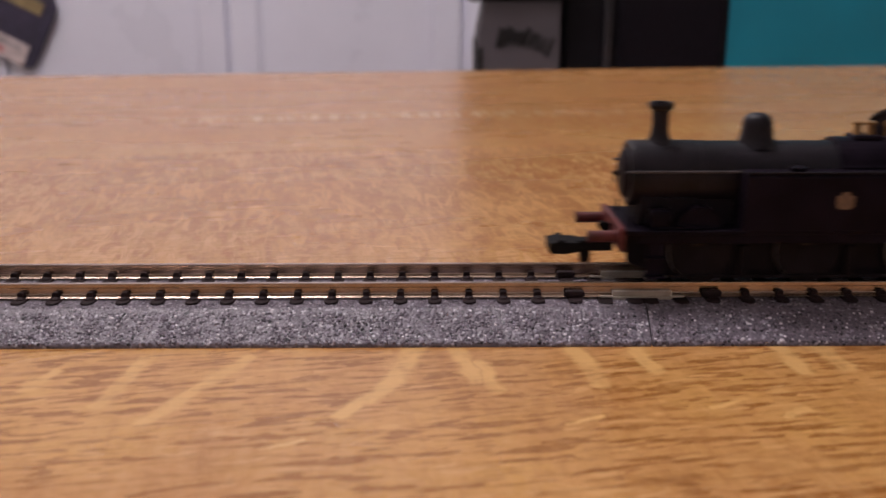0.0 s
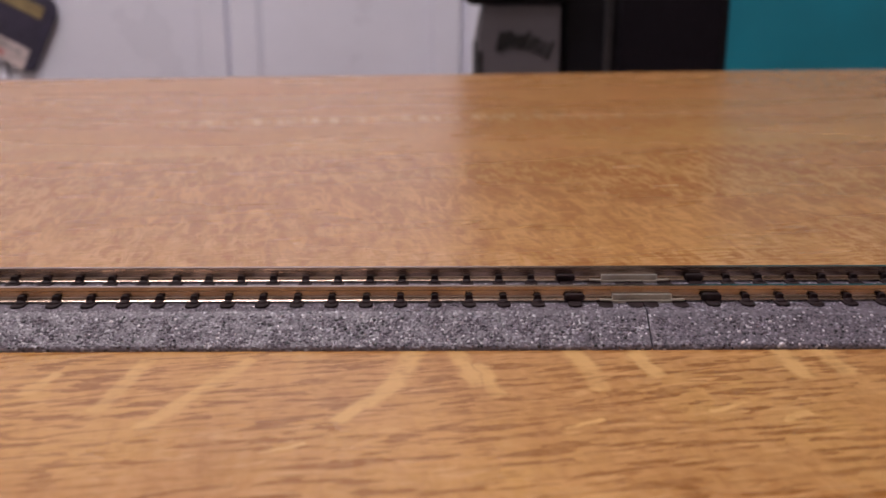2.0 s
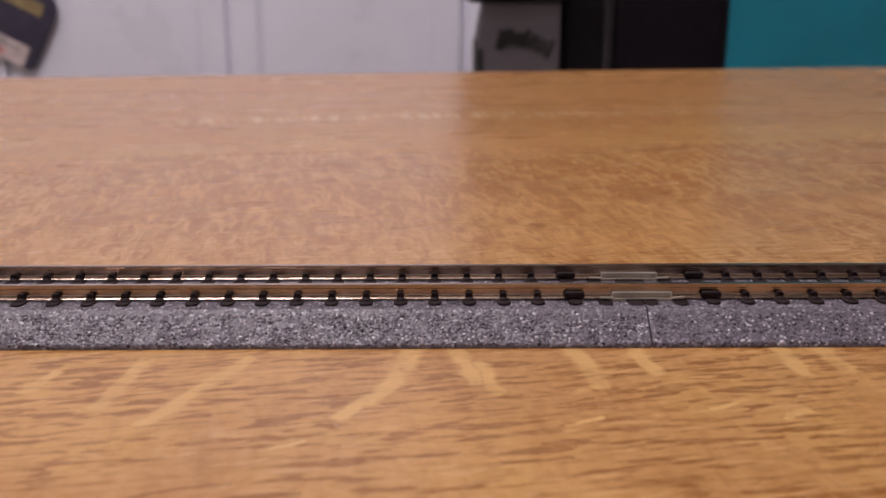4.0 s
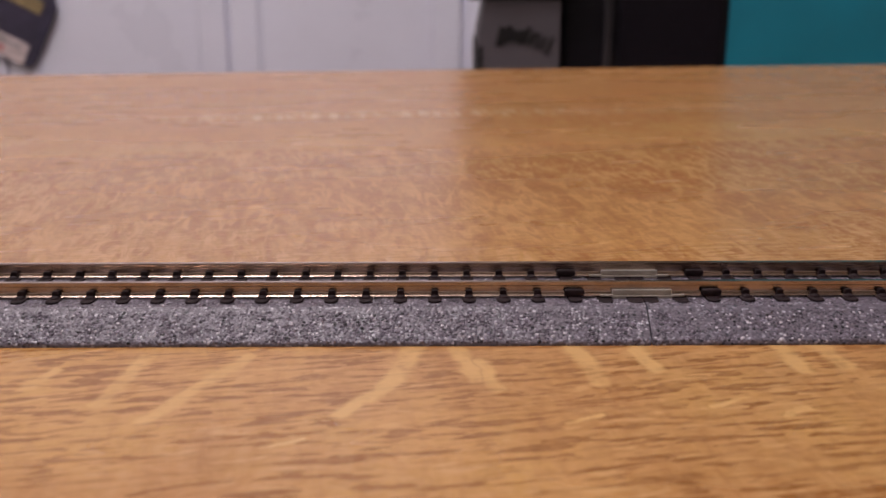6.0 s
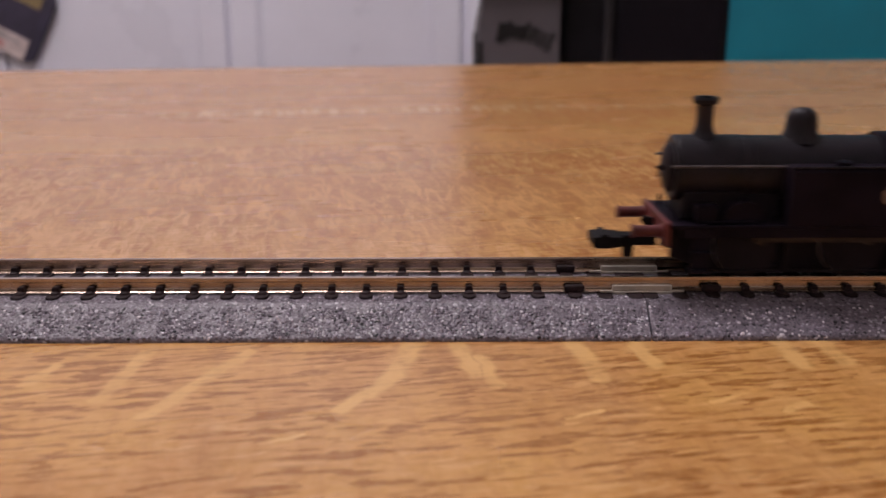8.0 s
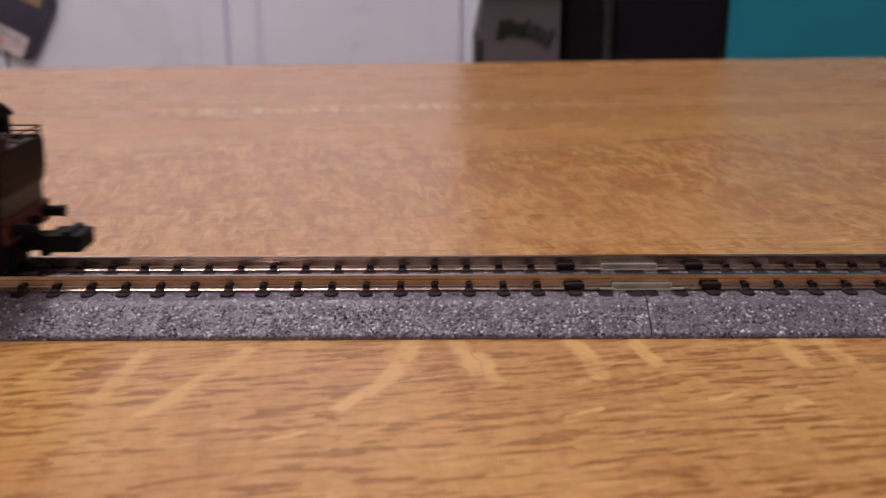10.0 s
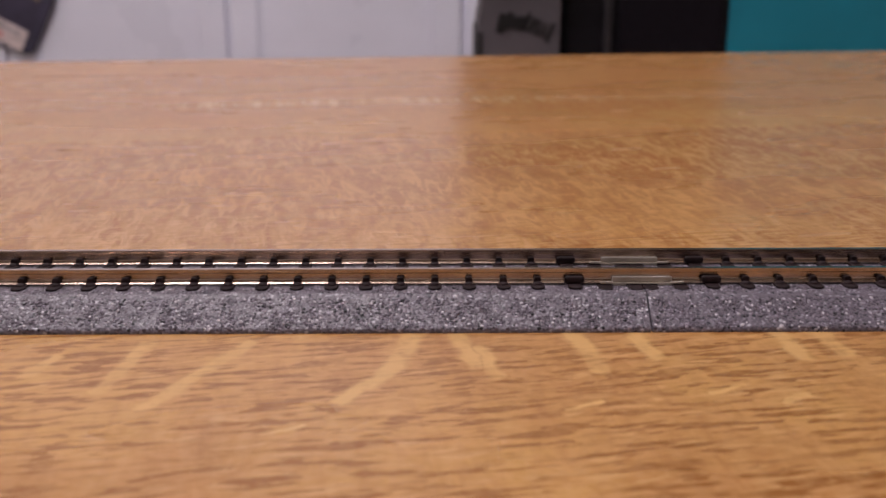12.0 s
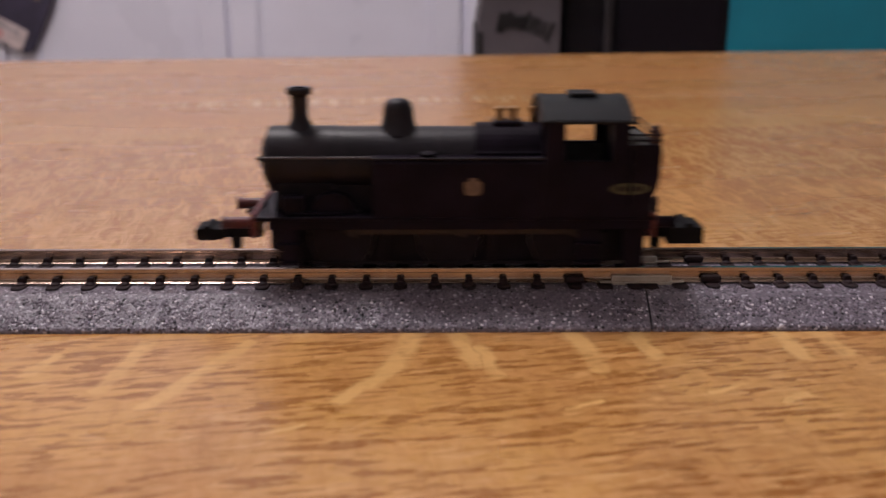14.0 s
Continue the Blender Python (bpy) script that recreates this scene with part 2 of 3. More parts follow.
# ---- mesh helpers: all shapes are written in mm ----
def part(name, bm, material, parent=None, label="", smooth=35):
    """Links a bmesh as one mesh object, under a thing or a part."""
    bmesh.ops.recalc_face_normals(bm, faces=bm.faces)
    bmesh.ops.scale(bm, vec=(MM, MM, MM), verts=bm.verts)
    # rounded edges stay smooth, but a large flat face keeps its own normal beside a narrow bevel
    area = {f: f.calc_area() for f in bm.faces}
    for f in bm.faces:
        f.smooth = True
    for e in bm.edges:
        if len(e.link_faces) == 2:
            bend = e.calc_face_angle(0.0)
            a, b = sorted(area[f] for f in e.link_faces)
            e.smooth = not (bend > radians(smooth) or (bend > radians(8) and b > 8 * a))
    me = bpy.data.meshes.new(name)
    bm.to_mesh(me)
    bm.free()
    me.materials.append(material)
    ob = new(name, me)
    ob.parent = parent
    if label:
        tagged(ob, label)
    return ob


def shared(name, source, parent, x=0, y=0, z=0, rz=0):
    """One more object on the mesh of source."""
    ob = new(name, source.data)
    ob.parent = parent
    ob.matrix_basis = pose(x * MM, y * MM, z * MM, 0, 0, rz)
    return ob


def block(x0, x1, y0, y1, z0, z1, bevel=0.0, bm=None, steps=2):
    own = bmesh.new()
    bmesh.ops.create_cube(own, size=1)
    for v in own.verts:
        v.co = ((x0 + x1) / 2 + v.co.x * (x1 - x0), (y0 + y1) / 2 + v.co.y * (y1 - y0), (z0 + z1) / 2 + v.co.z * (z1 - z0))
    if bevel:
        bmesh.ops.bevel(own, geom=own.edges, offset=bevel, segments=steps, profile=0.5, affect="EDGES")
    return joined(bm, own)


def joined(bm, own):
    if bm is None:
        return own
    me = bpy.data.meshes.new("tmp")
    own.to_mesh(me)
    bm.from_mesh(me)
    own.free()
    bpy.data.meshes.remove(me)
    return bm


AXES = {"z": Matrix(), "x": Matrix.Rotation(radians(90), 4, "Y"), "y": Matrix.Rotation(radians(-90), 4, "X")}


def turned(profile, at=(0, 0, 0), axis="z", seg=32, bm=None):
    """A body of revolution: profile rows of (radius, height along the axis)."""
    own = bmesh.new()
    rings = []
    for r, h in profile:
        if r <= 1e-6:
            rings.append([own.verts.new((0, 0, h))])
        else:
            rings.append([own.verts.new((r * math.cos(a), r * math.sin(a), h)) for a in (2 * math.pi * i / seg for i in range(seg))])
    for lo, hi in zip(rings, rings[1:]):
        for i in range(seg):
            a, b = lo[i % len(lo)], lo[(i + 1) % len(lo)]
            c, d = hi[(i + 1) % len(hi)], hi[i % len(hi)]
            corners = []
            for v in (a, b, c, d):
                if v not in corners:
                    corners.append(v)
            if len(corners) > 2:
                own.faces.new(corners)
    for ring in (rings[0], rings[-1]):
        if len(ring) > 2:
            own.faces.new(ring)
    bmesh.ops.transform(own, matrix=Matrix.Translation(at) @ AXES[axis], verts=own.verts)
    return joined(bm, own)


def slab(points, lo, hi, axis="y", bevel=0.0, bm=None):
    """An outline pushed through: (x, z) along y, (y, z) along x, or (x, y) along z."""
    own = bmesh.new()

    def place(p, d):
        return {"y": (p[0], d, p[1]), "x": (d, p[0], p[1]), "z": (p[0], p[1], d)}[axis]
    a = [own.verts.new(place(p, lo)) for p in points]
    b = [own.verts.new(place(p, hi)) for p in points]
    own.faces.new(a), own.faces.new(b[::-1])
    for i in range(len(points)):
        j = (i + 1) % len(points)
        own.faces.new((a[i], b[i], b[j], a[j]))
    bmesh.ops.recalc_face_normals(own, faces=own.faces)
    if bevel:
        bmesh.ops.bevel(own, geom=own.edges, offset=bevel, segments=2, profile=0.5, affect="EDGES")
    return joined(bm, own)


def arc(cx, cy, r, a0, a1, n):
    return [(cx + r * math.cos(radians(a0 + (a1 - a0) * i / n)), cy + r * math.sin(radians(a0 + (a1 - a0) * i / n))) for i in range(n + 1)]


def cut(ob, bm):
    """Cuts the shape bm (mm) out of the mesh of ob for good."""
    tool = part("tool", bm, BLACK, ob.parent)
    mod = ob.modifiers.new("cut", "BOOLEAN")
    mod.object, mod.operation, mod.solver = tool, "DIFFERENCE", "EXACT"
    me = bpy.data.meshes.new_from_object(ob.evaluated_get(bpy.context.evaluated_depsgraph_get()))
    ob.modifiers.clear()
    ob.data = me
    bpy.data.objects.remove(tool)
    me.polygons.foreach_set("use_smooth", [True] * len(me.polygons))
    me.set_sharp_from_angle(angle=radians(35))


def thing(name, label, category, m=None, group="", kind=""):
    ob = new(name)
    ob.empty_display_size = 0.01
    if m is not None:
        ob.matrix_basis = m
    return tagged(ob, label, category, group, kind)


# ---- the room ----
FLOOR = -745.0


def room():
    tagged(part("floor", block(-2300, 2100, -1700, 2150, FLOOR - 60, FLOOR), CARPET), "plain brown carpeted floor under the table", "floor", kind="structure")
    tagged(part("ceiling", block(-2300, 2100, -1700, 2150, 1960, 2020), PLASTER), "plain off-white plaster ceiling", "ceiling", kind="structure")
    for name, b in (("wall_north", (-2300, 2100, 2050, 2150)), ("wall_south", (-2300, 2100, -1700, -1600)),
                    ("wall_west", (-2300, -2200, -1600, 2050)), ("wall_east", (2000, 2100, -1600, 2050))):
        tagged(part(name, block(*b, FLOOR, 1960), PLASTER), "plain off-white plastered wall of the room", "wall", kind="structure")
    # teal stretch of wall that stands out into the room
    teal = block(547, 2000, 1950, 2050, FLOOR, 1960, 12, steps=3)
    tagged(part("wall_teal", teal, TEAL), "smooth teal painted wall standing out into the room", "wall", kind="structure")


def wardrobe():
    """White wardrobe with panelled doors along the back wall."""
    w = thing("wardrobe", "white painted wardrobe with recessed panel doors", "wardrobe", pose(0, 0, 0))
    part("body", block(-1440, 80, 2008, 2050, FLOOR, 1300, 2), WHITE, w)
    part("side_post", block(77, 128, 1996, 2050, FLOOR, 1300, 3), WHITE, w)
    for x0, x1 in ((-1412, -931), (-925, -446), (-438, 64)):
        d = part("door", block(x0 + 48, x1 - 48, 1999, 2008, FLOOR + 60, 1290, 0.5), WHITE, w)
        z0, z1 = FLOOR + 40, 1295
        part("stile", block(x0, x0 + 62, 1990, 2011, z0, z1, 5), WHITE, d)
        part("stile", block(x1 - 62, x1, 1990, 2011, z0, z1, 5), WHITE, d)
        part("rail", block(x0 + 62, x1 - 62, 1990, 2011, z0, z0 + 110, 5), WHITE, d)
        part("rail", block(x0 + 62, x1 - 62, 1990, 2011, z1 - 90, z1, 5), WHITE, d)
        for a in (x0 + 62, x1 - 70):
            part("moulding", block(a, a + 8, 1994, 2004, z0 + 110, z1 - 90, 3.5), WHITE, d)


def stored_things():
    """What stands on the floor behind the table."""
    carton = thing("carton", "tall grey card carton with dark blurred print, standing on the floor", "box", pose(0.1135, 1.12, FLOOR * MM, 0, 0, -1))
    part("body", slab([(-56, 0), (46, 0), (46, 767), (-48, 767), (-56, 728)], -60, 60, "y", 3), GREY, carton)
    # print: a crooked row of strokes that cannot be read
    for i, (x, z, h, w) in enumerate(((-29, 723, 22, 9), (-19, 726, 20, 7), (-10, 724, 14, 8), (0, 723, 16, 8), (8, 725, 20, 5), (16, 721, 17, 5), (24, 718, 18, 4), (32, 715, 16, 4), (41, 712, 22, 4))):
        b = block(-w * 0.56, w * 0.56, -61.2, -60, -h * 0.55, h * 0.55, 0.5)
        bmesh.ops.transform(b, matrix=Matrix.Translation((x * 0.85 - 2, 0, z)) @ Matrix.Rotation(radians(12 + 5 * (i % 3)), 4, "Y"), verts=b.verts)
        part("print_stroke", b, INK, carton, "dark ink stroke")
    part("front_strip", block(-55.5, -49, -61, -60.0, 2, 712, 0.4), INK, carton, "dark strip along the front edge")
    part("tape", block(-59.0, -56, -40, 40, 0, 720, 0.4), INK, carton, "dark edge strip")
    lid = tagged(part("black_case", block(-68, 60, -68, 60, 0, 300, 12), CASE), "matt black case lying on the grey carton", "case")
    lid.matrix_basis = pose(0.1065, 1.12, (FLOOR + 767) * MM, 0, 0, -1)

    tall = thing("loudspeaker", "tall matt black floor-standing loudspeaker cabinet", "loudspeaker", pose(0.287, 1.17, FLOOR * MM, 0, 0, 2))
    part("cabinet", block(-126, 84, -90, 150, 18, 1180, 6), CASE, tall)
    part("plinth", block(-130, 88, -96, 156, 0, 18, 4), CASE, tall)
    part("grille", block(-56, 74, -97, -90.0, 60, 1150, 3), SOOT, tall, "black cloth grille")
    # grey strip added for the faint highlight along a crease in the black
    part("trim_strip", block(-76, -66, -95, -90, 40, 1160, 2), CREASE, tall, "greyish strip for the highlight on a crease")

    bag = thing("packet", "navy packet with ochre and pink print hung on wardrobe", "packet", pose(-0.914, 1.982, -0.014, 0, 27, 0))
    outline = arc(66, 38, 34, 0, 90, 8) + arc(-166, 38, 34, 90, 180, 8) + arc(-180, -80, 20, 180, 270, 6) + arc(80, -80, 20, 270, 360, 6)
    part("body", slab(outline, -7, 7, "y", 3), NAVY, bag)
    part("top_band", block(-190, 74, -8.6, -7, 20, 48, 0.6), OCHRE, bag, "ochre printed band")
    part("lower_panel", block(-190, 78, -8.6, -7, -97, -50, 0.6), PINK, bag, "pale pink printed panel")
    part("print_patch", block(-150, 30, -9.6, -8.6, -88, -74, 0.4), ROSE, bag, "rose printed patch")
    part("print_patch", block(-190, 62, -9.6, -8.6, -66, -60, 0.4), SLATE, bag, "grey printed line")
    part("hanging_loop", turned([(2.5, 0), (2.5, 260)], (-50, 0, 68), "z", 12), NAVY, bag)


def table():
    """Oak table, turned a little against the track."""
    t = thing("oak_table", "varnished oak table with boards glued side by side", "table", pose(0, 0, 0, 0, 0, TABLE_TURN))
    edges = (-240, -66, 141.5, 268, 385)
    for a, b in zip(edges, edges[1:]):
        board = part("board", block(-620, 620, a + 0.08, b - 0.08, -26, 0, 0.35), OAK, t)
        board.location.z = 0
    for a, b, c, d in ((-560, 560, 330, 350), (-560, 560, -200, -180)):
        part("apron", block(a, b, c, d, -110, -26, 1.5), OAK, t)
    for x in (-590, 530):
        for y in (-225, 320):
            part("leg", block(x, x + 60, y, y + 60, FLOOR, -26, 4), OAK, t)


TABLE_TURN = 7.4
room()
wardrobe()
stored_things()
table()

# ---- the track ----
RAIL_TOP = 5.5
FOOT = RAIL_TOP - 2.05
SLEEPER_TOP = 3.45
GAUGE = 4.85
PITCH = 5.037
JOINT = 30.65


def ballast(x0, x1, seed):
    """Foam underlay: a flat top with shoulders, pitted by its granules."""
    prof = ((-16.9, 0.0), (-16.9, 0.25), (-16.6, 0.62), (-10.3, 2.95), (-9.6, 3.2), (9.6, 3.2), (10.3, 2.95), (16.6, 0.62), (16.9, 0.25), (16.9, 0.0))
    rows = []
    for (ya, za), (yb, zb) in zip(prof, prof[1:]):
        n = max(1, int(math.hypot(yb - ya, zb - za) / 0.3))
        if ya == -9.6:
            n = 40
        rows += [(ya + (yb - ya) * i / n, za + (zb - za) * i / n) for i in range(n)]
    rows.append(prof[-1])
    nx = int((x1 - x0) / 0.32)
    verts, faces = [], []
    for i in range(nx + 1):
        x = x0 + (x1 - x0) * i / nx
        for k, (y, z) in enumerate(rows):
            h = 0.0
            if 0 < i < nx and z > 0.2:
                d = noise.voronoi(Vector((x * 1.7 + seed, y * 1.7, z * 1.7)))[0]
                h = 0.08 - 0.17 * min(d[0], 1.0) + 0.09 * noise.noise(Vector((x * 0.35, y * 0.35, seed)))
            side = -1 if y < -9.6 else (1 if y > 9.6 else 0)
            skew = 0.09 * min(0.0, y + 9.0)
            verts.append(((x + skew) * MM, (y + side * h * 0.5) * MM, max(0.0, z + h) * MM))
    m = len(rows)
    for i in range(nx):
        for k in range(m - 1):
            a = i * m + k
            faces.append((a, a + 1, a + m + 1, a + m))
    faces.append(tuple(range(m)))
    faces.append(tuple(range(nx * m, nx * m + m))[::-1])
    faces += [(i * m, i * m + m, i * m + 2 * m - 1, i * m + m - 1) for i in range(nx)]
    me = bpy.data.meshes.new("ballast_bed")
    me.from_pydata(verts, [], faces)
    me.polygons.foreach_set("use_smooth", [True] * len(me.polygons))
    me.set_sharp_from_angle(angle=radians(60))
    me.materials.append(FOAM)
    bed = tagged(new("ballast_bed", me), "grey granular foam ballast strip lying on the table", "track ballast", "ballast strips")
    grains(max(x0, -90) + 0.2, min(x1, 90) - 0.2, seed, bed)
    return bed


def grains(x0, x1, seed, bed):
    """Beads bedded in the slopes and the top of the foam along the stretch that the camera faces."""
    rnd = random.Random(int(seed))
    shapes = []
    for fine in (2, 1):
        ico = bmesh.new()
        bmesh.ops.create_icosphere(ico, subdivisions=fine, radius=1.0)
        shapes.append((np.array([v.co[:] for v in ico.verts]), np.array([[v.index for v in f.verts] for f in ico.faces])))
        ico.free()
    slope = Vector((6.3, 2.33)).normalized()
    places = []
    n = int((x1 - x0) / 0.44)
    for i in range(n):
        for k in range(15):
            d = 0.15 + k * 0.44
            x, u = x0 + (i + rnd.uniform(0.1, 0.9)) * 0.44, d + rnd.uniform(-0.17, 0.17)
            if rnd.random() < 0.06 + 0.5 * max(0, (k - 12.5) / 3):
                continue
            y, z = -16.6 + u * slope[0], 0.62 + u * slope[1]
            places.append((x + 0.09 * min(0.0, y + 9.0), y, z, rnd.uniform(0.19, 0.34), 0))
        for y in (-9.3, -8.9, -8.5, -8.1, -7.7, -7.3, -6.9, -6.5, -6.1):
            places.append((x0 + (i + rnd.random()) * 0.44, y + rnd.uniform(-0.2, 0.2), 3.20, rnd.uniform(0.15, 0.28), 1))
        for y in (-3.0, -2.4, -1.8, -1.2, -0.6, 0.0, 0.6, 1.2, 1.8, 2.4, 3.0, 3.5):
            places.append((x0 + (i + rnd.random()) * 0.44, y + rnd.uniform(-0.25, 0.25), 3.17, rnd.uniform(0.15, 0.27), 1))
    verts, faces, count = [], [], 0
    for x, y, z, r, k in places:
        v, f = shapes[k]
        sink = r * rnd.uniform(0.45, 0.85)
        size = (r * rnd.uniform(0.85, 1.25), r * rnd.uniform(0.85, 1.25), r)
        verts.append((v * size + (x, y + (0.35 * sink if k == 0 else 0), z - sink)) * MM)
        faces.append(f + count)
        count += len(v)
    me = bpy.data.meshes.new("bead_layer")
    me.from_pydata(np.concatenate(verts).tolist(), [], np.concatenate(faces).tolist())
    me.polygons.foreach_set("use_smooth", [True] * len(me.polygons))
    me.materials.append(GRANULE)
    g = tagged(new("bead_layer", me), "small grey, white and black foam beads", kind="stuff")
    g.parent = bed


def rail_bm(x0, x1):
    half = [(1.13, 0), (1.13, 0.07), (1.09, 0.11), (0.40, 0.44), (0.335, 0.54), (0.295, 1.34), (0.368, 1.48), (0.356, 1.97), (0.342, 2.036), (0.33, 2.05), (0.0, 2.05)]
    h = [(-y, z) for y, z in half] + half[-2::-1]
    return slab(h, x0, x1, "x")


def sleeper_bm(x, w, l, top):
    """A sleeper with rounded ends."""
    arc = [(w * math.cos(radians(a)), 0.95 * math.sin(radians(a))) for a in range(0, 181, 22)]
    pts = [(x + c, l - 0.95 + d) for c, d in arc] + [(x - c, -l + 0.95 - d) for c, d in arc]
    return slab(pts, 2.2, top, "z", 0.14)


def track(x0, x1, sleepers, last):
    t = thing("track_section", "model railway track with bright rails on dark plastic sleepers", "model track", pose(0, 0, 0), "track lengths")
    for y in (-GAUGE, GAUGE):
        r = part("rail", rail_bm(x0, x1), RAIL, t, "bright nickel silver rail", 25)
        r.location = (0, y * MM, FOOT * MM)
    first = None
    for x in sleepers:
        if first is None:
            body = sleeper_bm(0, 1.0, 8.3, SLEEPER_TOP + 0.06)
            s = part("sleeper", body, SLEEPER, t)
            s.location.x = x * MM
            first = s
            chairs = []
            for y in (-GAUGE, GAUGE):
                for side in (-1, 1):
                    c = slab([(-0.62, 0), (0.62, 0), (0.50, 0.6), (0.46, 0.95), (0.30, 1.05), (-0.30, 1.05), (-0.46, 0.95), (-0.50, 0.6)],
                             y + side * 1.28, y + side * 0.42, "y", 0.05)
                    bmesh.ops.translate(c, vec=(0, 0, SLEEPER_TOP - 0.05), verts=c.verts)
                    # clip head gripping the web, and the rounded boss that stands out beyond the foot
                    a, b = sorted((y + side * 0.40, y + side * 0.62))
                    block(-0.52, 0.52, a, b, SLEEPER_TOP + 0.72, SLEEPER_TOP + 0.95, 0.06, c)
                    boss = bmesh.ops.create_uvsphere(c, u_segments=14, v_segments=8, radius=1.0)["verts"]
                    bmesh.ops.scale(c, vec=(0.80, 0.66, 0.40), verts=boss)
                    bmesh.ops.translate(c, vec=(0, y + side * 1.55, SLEEPER_TOP + 0.02), verts=boss)
                    chairs.append(part("rail_chair", c, SLEEPER, s))
        else:
            s = shared("sleeper", first, t, x)
            for c in chairs:
                shared("rail_chair", c, s)
    # the end sleeper carries heavier chairs, the loose ones under the joint none
    s = shared("end_sleeper", first, t, last[0])
    for y in (-GAUGE, GAUGE):
        for side in (-1, 1):
            a, b = sorted((y + side * 0.40, y + side * 1.5))
            part("end_chair", block(-1.5, 1.5, a, b, SLEEPER_TOP - 0.05, SLEEPER_TOP + 1.1, 0.42), SLEEPER, s)
    for x in last[1:]:
        o = part("joint_sleeper", sleeper_bm(x, 1.1, 8.5, SLEEPER_TOP - 0.12), SLEEPER, t)
    return t


ballast(-330, JOINT - 0.12, 3.0)
ballast(JOINT + 0.12, 380, 41.0)
track(-330, JOINT - 0.02, [i * PITCH + 0.16 for i in range(3, -66, -1)], (20.7, 25.1, 29.5))
track(JOINT + 0.02, 380, [46.0 + i * PITCH for i in range(0, 66)], (40.9, 36.2, 31.8))


def fishplates():
    for y in (-GAUGE, GAUGE):
        j = thing("rail_joiner", "bright metal rail joiner clasping two rail ends", "rail joiner", pose(JOINT * MM, y * MM, FOOT * MM), "rail joiners")
        for side in (-1, 1):
            pts = [(-4.3, 0.0), (4.3, 0.0), (4.3, 0.92), (-4.3, 0.92)]
            a, b = sorted((side * 0.36, side * 1.0))
            part("web_plate", slab(pts, a, b, "y", 0.05), PLATE, j)
            a, b = sorted((side * 0.94, side * 1.07))
            rim = block(-4.4, 4.4, a, b, 0.86, 0.97, 0.04)
            block(-4.42, -4.30, a, b, 0.0, 0.92, 0.04, rim)
            block(4.30, 4.42, a, b, 0.0, 0.92, 0.04, rim)
            part("rim", rim, STEEL, j)
            lo = [(-6.2, 0.05), (-4.5, 0.02), (-4.2, -0.30), (-2.6, -0.30), (-2.3, -0.02), (2.2, -0.02), (2.5, -0.30), (4.2, -0.30), (4.5, 0.02), (6.2, 0.05),
                  (6.2, 0.34), (4.4, 0.32), (4.2, 0.16), (-4.2, 0.16), (-4.4, 0.32), (-6.2, 0.34)]
            a, b = sorted((side * 1.10, side * 1.52))
            part("foot_clip", slab(lo, a, b, "y", 0.05), PLATE, j)


fishplates()


